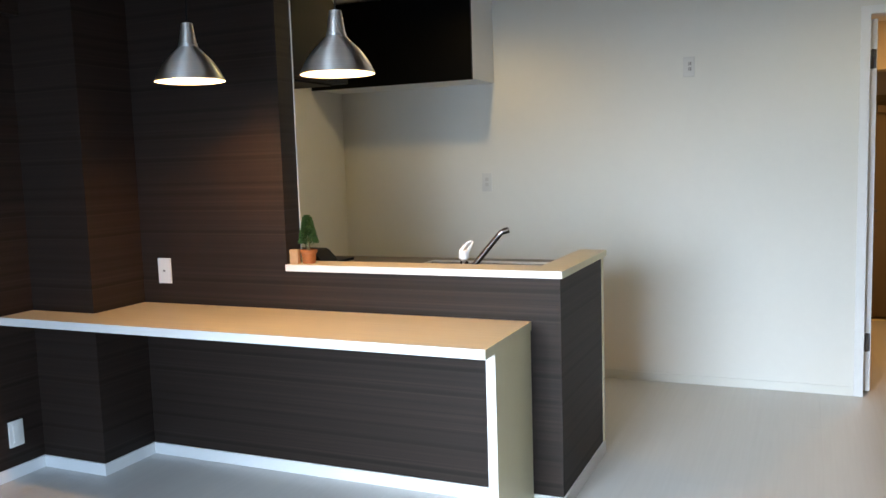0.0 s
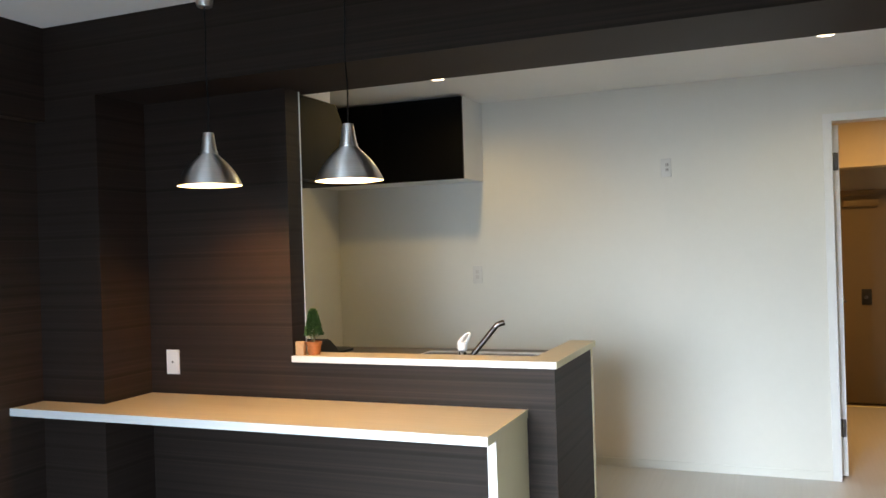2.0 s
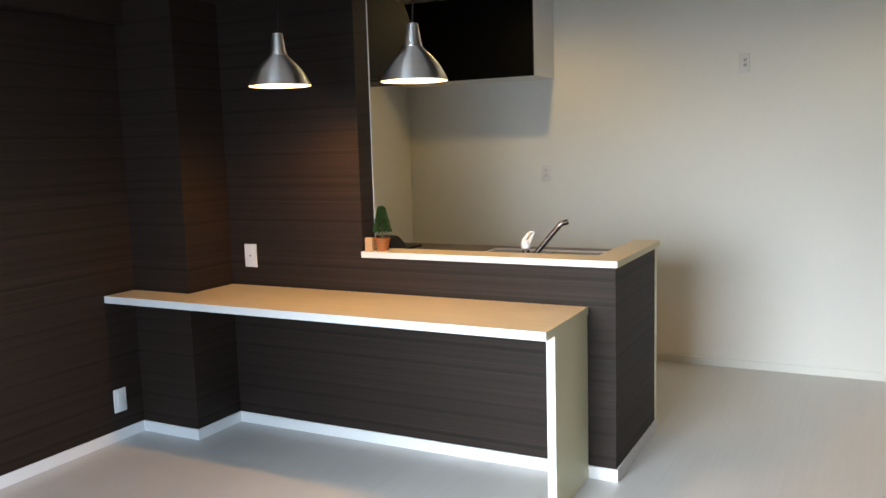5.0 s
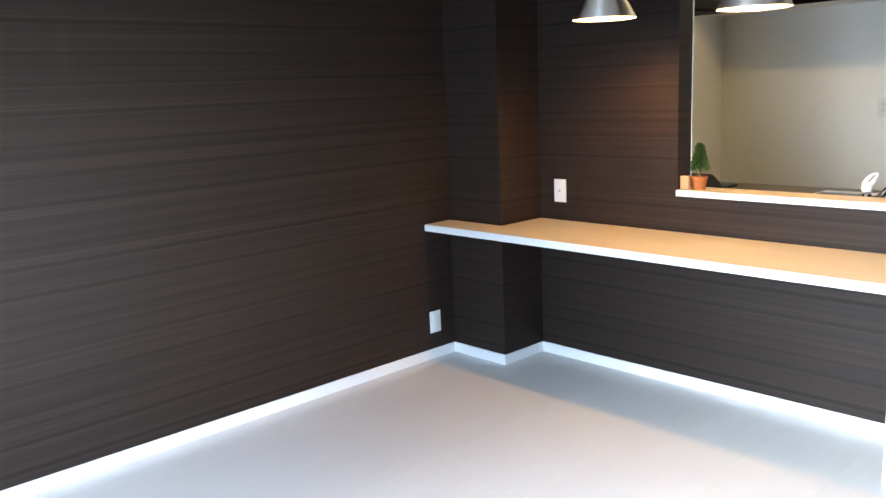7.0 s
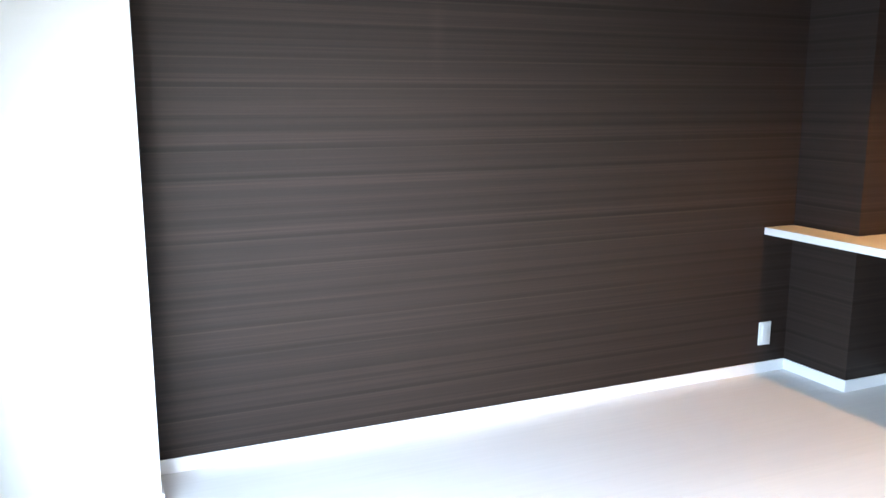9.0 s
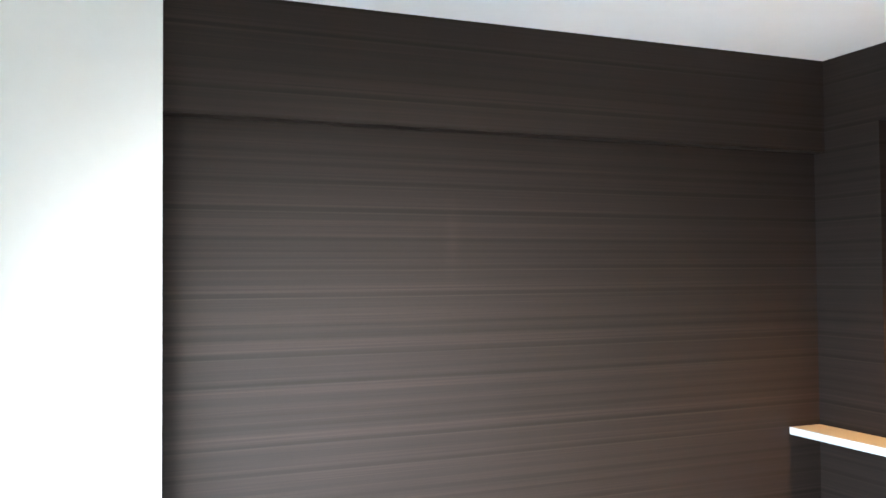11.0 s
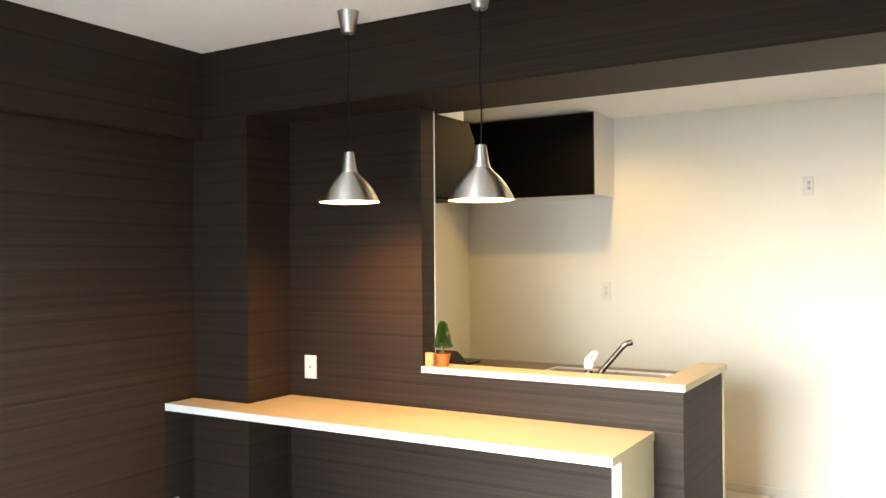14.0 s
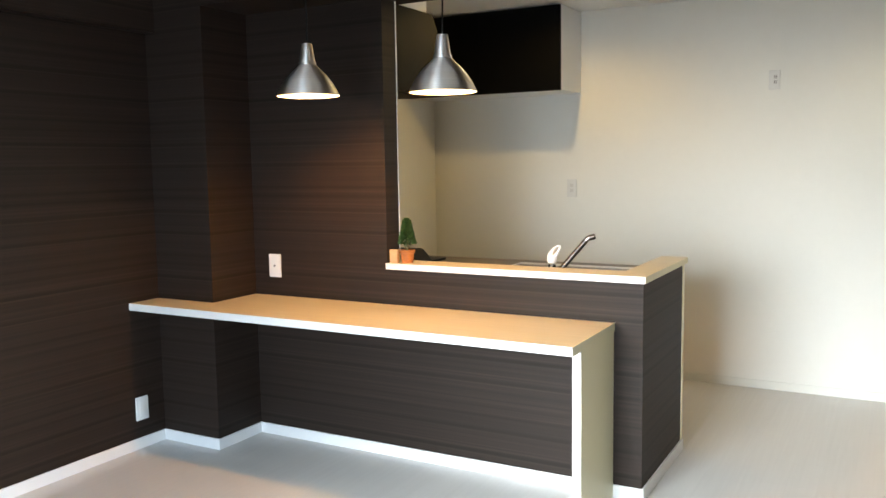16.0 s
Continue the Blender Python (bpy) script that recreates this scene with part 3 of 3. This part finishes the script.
def faucet():
    f = thing("kitchen_faucet", (1.943, 0.19, WT), "chrome mixer tap with white lever behind the ledge", "tap")
    part("base", lathe([(0.0, 0.0), (0.029, 0.0), (0.029, 0.006), (0.022, 0.010), (0.021, 0.058), (0.017, 0.066), (0.0, 0.068)], 32), CHROME, f, "", True)
    part("body", lathe([(0.0165, 0.070), (0.0205, 0.073), (0.0215, 0.078), (0.0215, 0.100), (0.018, 0.108), (0.0, 0.111)], 32), PLATE, f, "white lever cap", True)
    loop = [(-0.014, 0, 0.104), (-0.006, 0, 0.124), (0.004, 0, 0.142), (0.012, 0, 0.149), (0.025, 0, 0.150), (0.028, 0, 0.143), (0.022, 0, 0.122), (0.016, 0, 0.104)]
    loop = [(x + 0.28 * (z - 0.104), y, 0.104 + 0.92 * (z - 0.104)) for x, y, z in loop]
    part("lever", tube(loop, [0.009, 0.008, 0.0055, 0.0048, 0.0045, 0.0048, 0.0075, 0.009], 12), PLATE, f, "white looped lever", True)
    spout = part("spout", tube([(0.015, 0.006, 0.040), (0.034, 0.010, 0.042), (0.043, 0.013, 0.048), (0.052, 0.015, 0.059), (0.144, 0.041, 0.172)], [0.0125, 0.0125, 0.0125, 0.0122, 0.012], 18), TAP_STEEL, f, "dark satin chrome spout", True)
    part("joint", tube([(0.1435, 0.0408, 0.1715), (0.151, 0.043, 0.180), (0.157, 0.0445, 0.183)], [0.0122, 0.0122, 0.0122], 18), DULL_CHROME, spout, "", True)
    part("aerator", tube([(0.157, 0.0445, 0.183), (0.170, 0.048, 0.187), (0.182, 0.051, 0.190), (0.1835, 0.0515, 0.1905)], [0.0122, 0.0128, 0.0128, 0.010], 18), TAP_STEEL, spout, "", True)


faucet()


def cabinet():
    c = thing("wall_cabinet", (0, 0, 0), "black gloss wall cabinet with white side under the ceiling", "cabinet")
    x0, x1, y0, z0, z1 = KWEST + 0.002, 1.438, 1.618, 1.842, 2.358
    part("body", box(x0, x1, y0 + 0.020, NORTH - 0.001, z0, z1), TRIM, c, "white melamine cabinet body")
    n = 2
    w = (x1 - x0) / n
    for i in range(n):
        part("cabinet_door", box(x0 + i * w + (0.0003 if i else 0), x0 + (i + 1) * w - 0.0003, y0, y0 + 0.019, z0 - 0.004, z1 - 0.004, 0.0004), BLACK_GLOSS, c, "black gloss door")


cabinet()


def hood():
    h = thing("range_hood", (0, 0, 0), "black slanted range hood on the partition's kitchen side", "range hood")
    out = [(PART_Y + 0.002, 1.762), (0.70, 1.762), (0.70, 1.80), (0.632, 2.085), (0.572, 2.170), (BEAM_Y + 0.002, 2.170), (BEAM_Y + 0.002, BEAM - 0.002), (PART_Y + 0.002, BEAM - 0.002)]
    part("body", prism(out, "x", 0.52, 1.132, 0.003), HOOD, h)
    part("filter", box(0.58, 1.07, 0.18, 0.64, 1.752, 1.763, 0.002), HOOD, h)
    part("duct_panel", box(0.55, 1.128, BEAM_Y + 0.002, 0.52, 2.172, KCEIL - 0.001), TRIM, h, "white duct cover panel above the hood")


hood()


def plant():
    p = thing("topiary_plant", (1.268, 0.055, LEDGE_Z), "small artificial topiary bush in a terracotta pot on the ledge", "plant")
    part("pot", lathe([(0.0, 0.0), (0.027, 0.0), (0.033, 0.045), (0.037, 0.047), (0.038, 0.060), (0.034, 0.061), (0.032, 0.050), (0.0, 0.048)], 32), TERRACOTTA, p, "", True)
    part("stem", tube([(0, 0, 0.045), (0.002, 0, 0.075), (0, 0.001, 0.11)], [0.006, 0.005, 0.004], 10), STEM, p, "", True)
    part("twig", tube([(-0.004, 0, 0.048), (-0.012, 0, 0.07), (-0.016, 0, 0.085)], [0.003, 0.0025, 0.002], 8), STEM, p)
    rng = random.Random(4)
    bm = bmesh.new()
    for _ in range(5200):
        h = rng.random() ** 0.85
        r = (0.042 * (1 - h) + 0.015 * h) * (0.9 + 0.2 * rng.random()) * (0.45 + 0.55 * rng.random() ** 0.35)
        a = rng.uniform(0, 2 * math.pi)
        if h > 0.93:
            r *= 0.6
        c = Vector((r * math.cos(a), r * math.sin(a), 0.088 + 0.118 * h + rng.uniform(-0.004, 0.004)))
        d = Vector((math.cos(a), math.sin(a), rng.uniform(-0.4, 0.9))).normalized()
        s = d.orthogonal().normalized()
        s.rotate(Matrix.Rotation(rng.uniform(0, 6.28), 3, d))
        n = d.cross(s)
        k = rng.uniform(0.004, 0.0075)
        bm.faces.new([bm.verts.new(c + v) for v in (s * k * 0.5, d * k + n * k * 0.3, -s * k * 0.5, -d * k * 0.5)])
    part("crown", bm, LEAF, p, "clipped green crown of tiny leaves")
    t = thing("wooden_block", (1.213, 0.03, LEDGE_Z), "small pale wooden block beside the plant pot", "ornament")
    part("block", box(-0.021, 0.021, -0.012, 0.012, 0, 0.062, 0.002), TAGWOOD, t, "", True)


plant()


def downlight(x, y, watts, colour, group="kitchen downlights"):
    d = thing("downlight", (x, y, KCEIL), "small round recessed downlight, lit", "downlight", group)
    part("ring", lathe([(0.038, -0.004), (0.046, -0.004), (0.048, 0.0)], 40), TRIM, d, "", True)
    part("lens", lathe([(0.0, -0.003), (0.038, -0.003)], 40), DOWNLIGHT, d, "glowing lens")
    lamp("downlight_beam", "SPOT", pose(x, y, KCEIL - 0.012), watts, colour, radius=0.055, cone=168)


downlight(1.49, 1.115, 34, (1.0, 0.70, 0.25))
downlight(3.49, 1.115, 18, (1.0, 0.83, 0.44))

# ---- hall ----
sc = thing("shoe_cabinet", (4.13, 4.03, 0), "tall black shoe cabinet with chrome handle in the entrance", "cabinet")
part("body", box(0.012, 0.59, 0.012, 0.78, -0.12, 1.85), BLACK_GLOSS, sc)
part("side_panel", box(0.0, 0.59, 0.0, 0.012, -0.12, 1.85, 0.001), BLACK_GLOSS, sc)
# dull metal stands in for the pale reflection along this black door
shoe_door = part("cabinet_door", box(0.0, 0.012, 0.014, 0.40, 0.02, 1.84, 0.001), DULL_CHROME, sc, "black door in paler metal that imitates its reflection")
part("cabinet_door", box(0.0, 0.012, 0.404, 0.78, 0.02, 1.84, 0.001), BLACK_GLOSS, sc, "black door")
part("handle", tube([(0.0, 0.36, 0.93), (-0.035, 0.36, 0.93), (-0.035, 0.36, 1.13), (0.0, 0.36, 1.13)], [0.007] * 4, 12), CHROME, shoe_door, "chrome bow handle", True)
lamp("hall_light", "AREA", look((4.0, 3.3, 2.32), (4.0, 3.3, 0)), 21, (1.0, 0.54, 0.17), size=0.2)

# ---- floor boards ----
PLANK_W, PLANK_L = 0.303, 1.818
plank_meshes = {}
for ix in range(16):
    y = SOUTH - 0.2 + (-0.909 if ix % 2 else 0.0)
    while y < 4.29:
        y0, y1 = max(y, SOUTH - 0.2), min(y + PLANK_L, 4.30)
        length = round(y1 - y0, 3)
        if length not in plank_meshes:
            plank_meshes[length] = mesh_of("plank", box(0.0001, PLANK_W - 0.0001, 0.0001, length - 0.0001, -0.012, 0.0, 0.0003), FLOOR)
        ob = new("plank", plank_meshes[length])
        ob.parent = slab
        ob.location = (ix * PLANK_W, y0, 0)
        y += PLANK_L
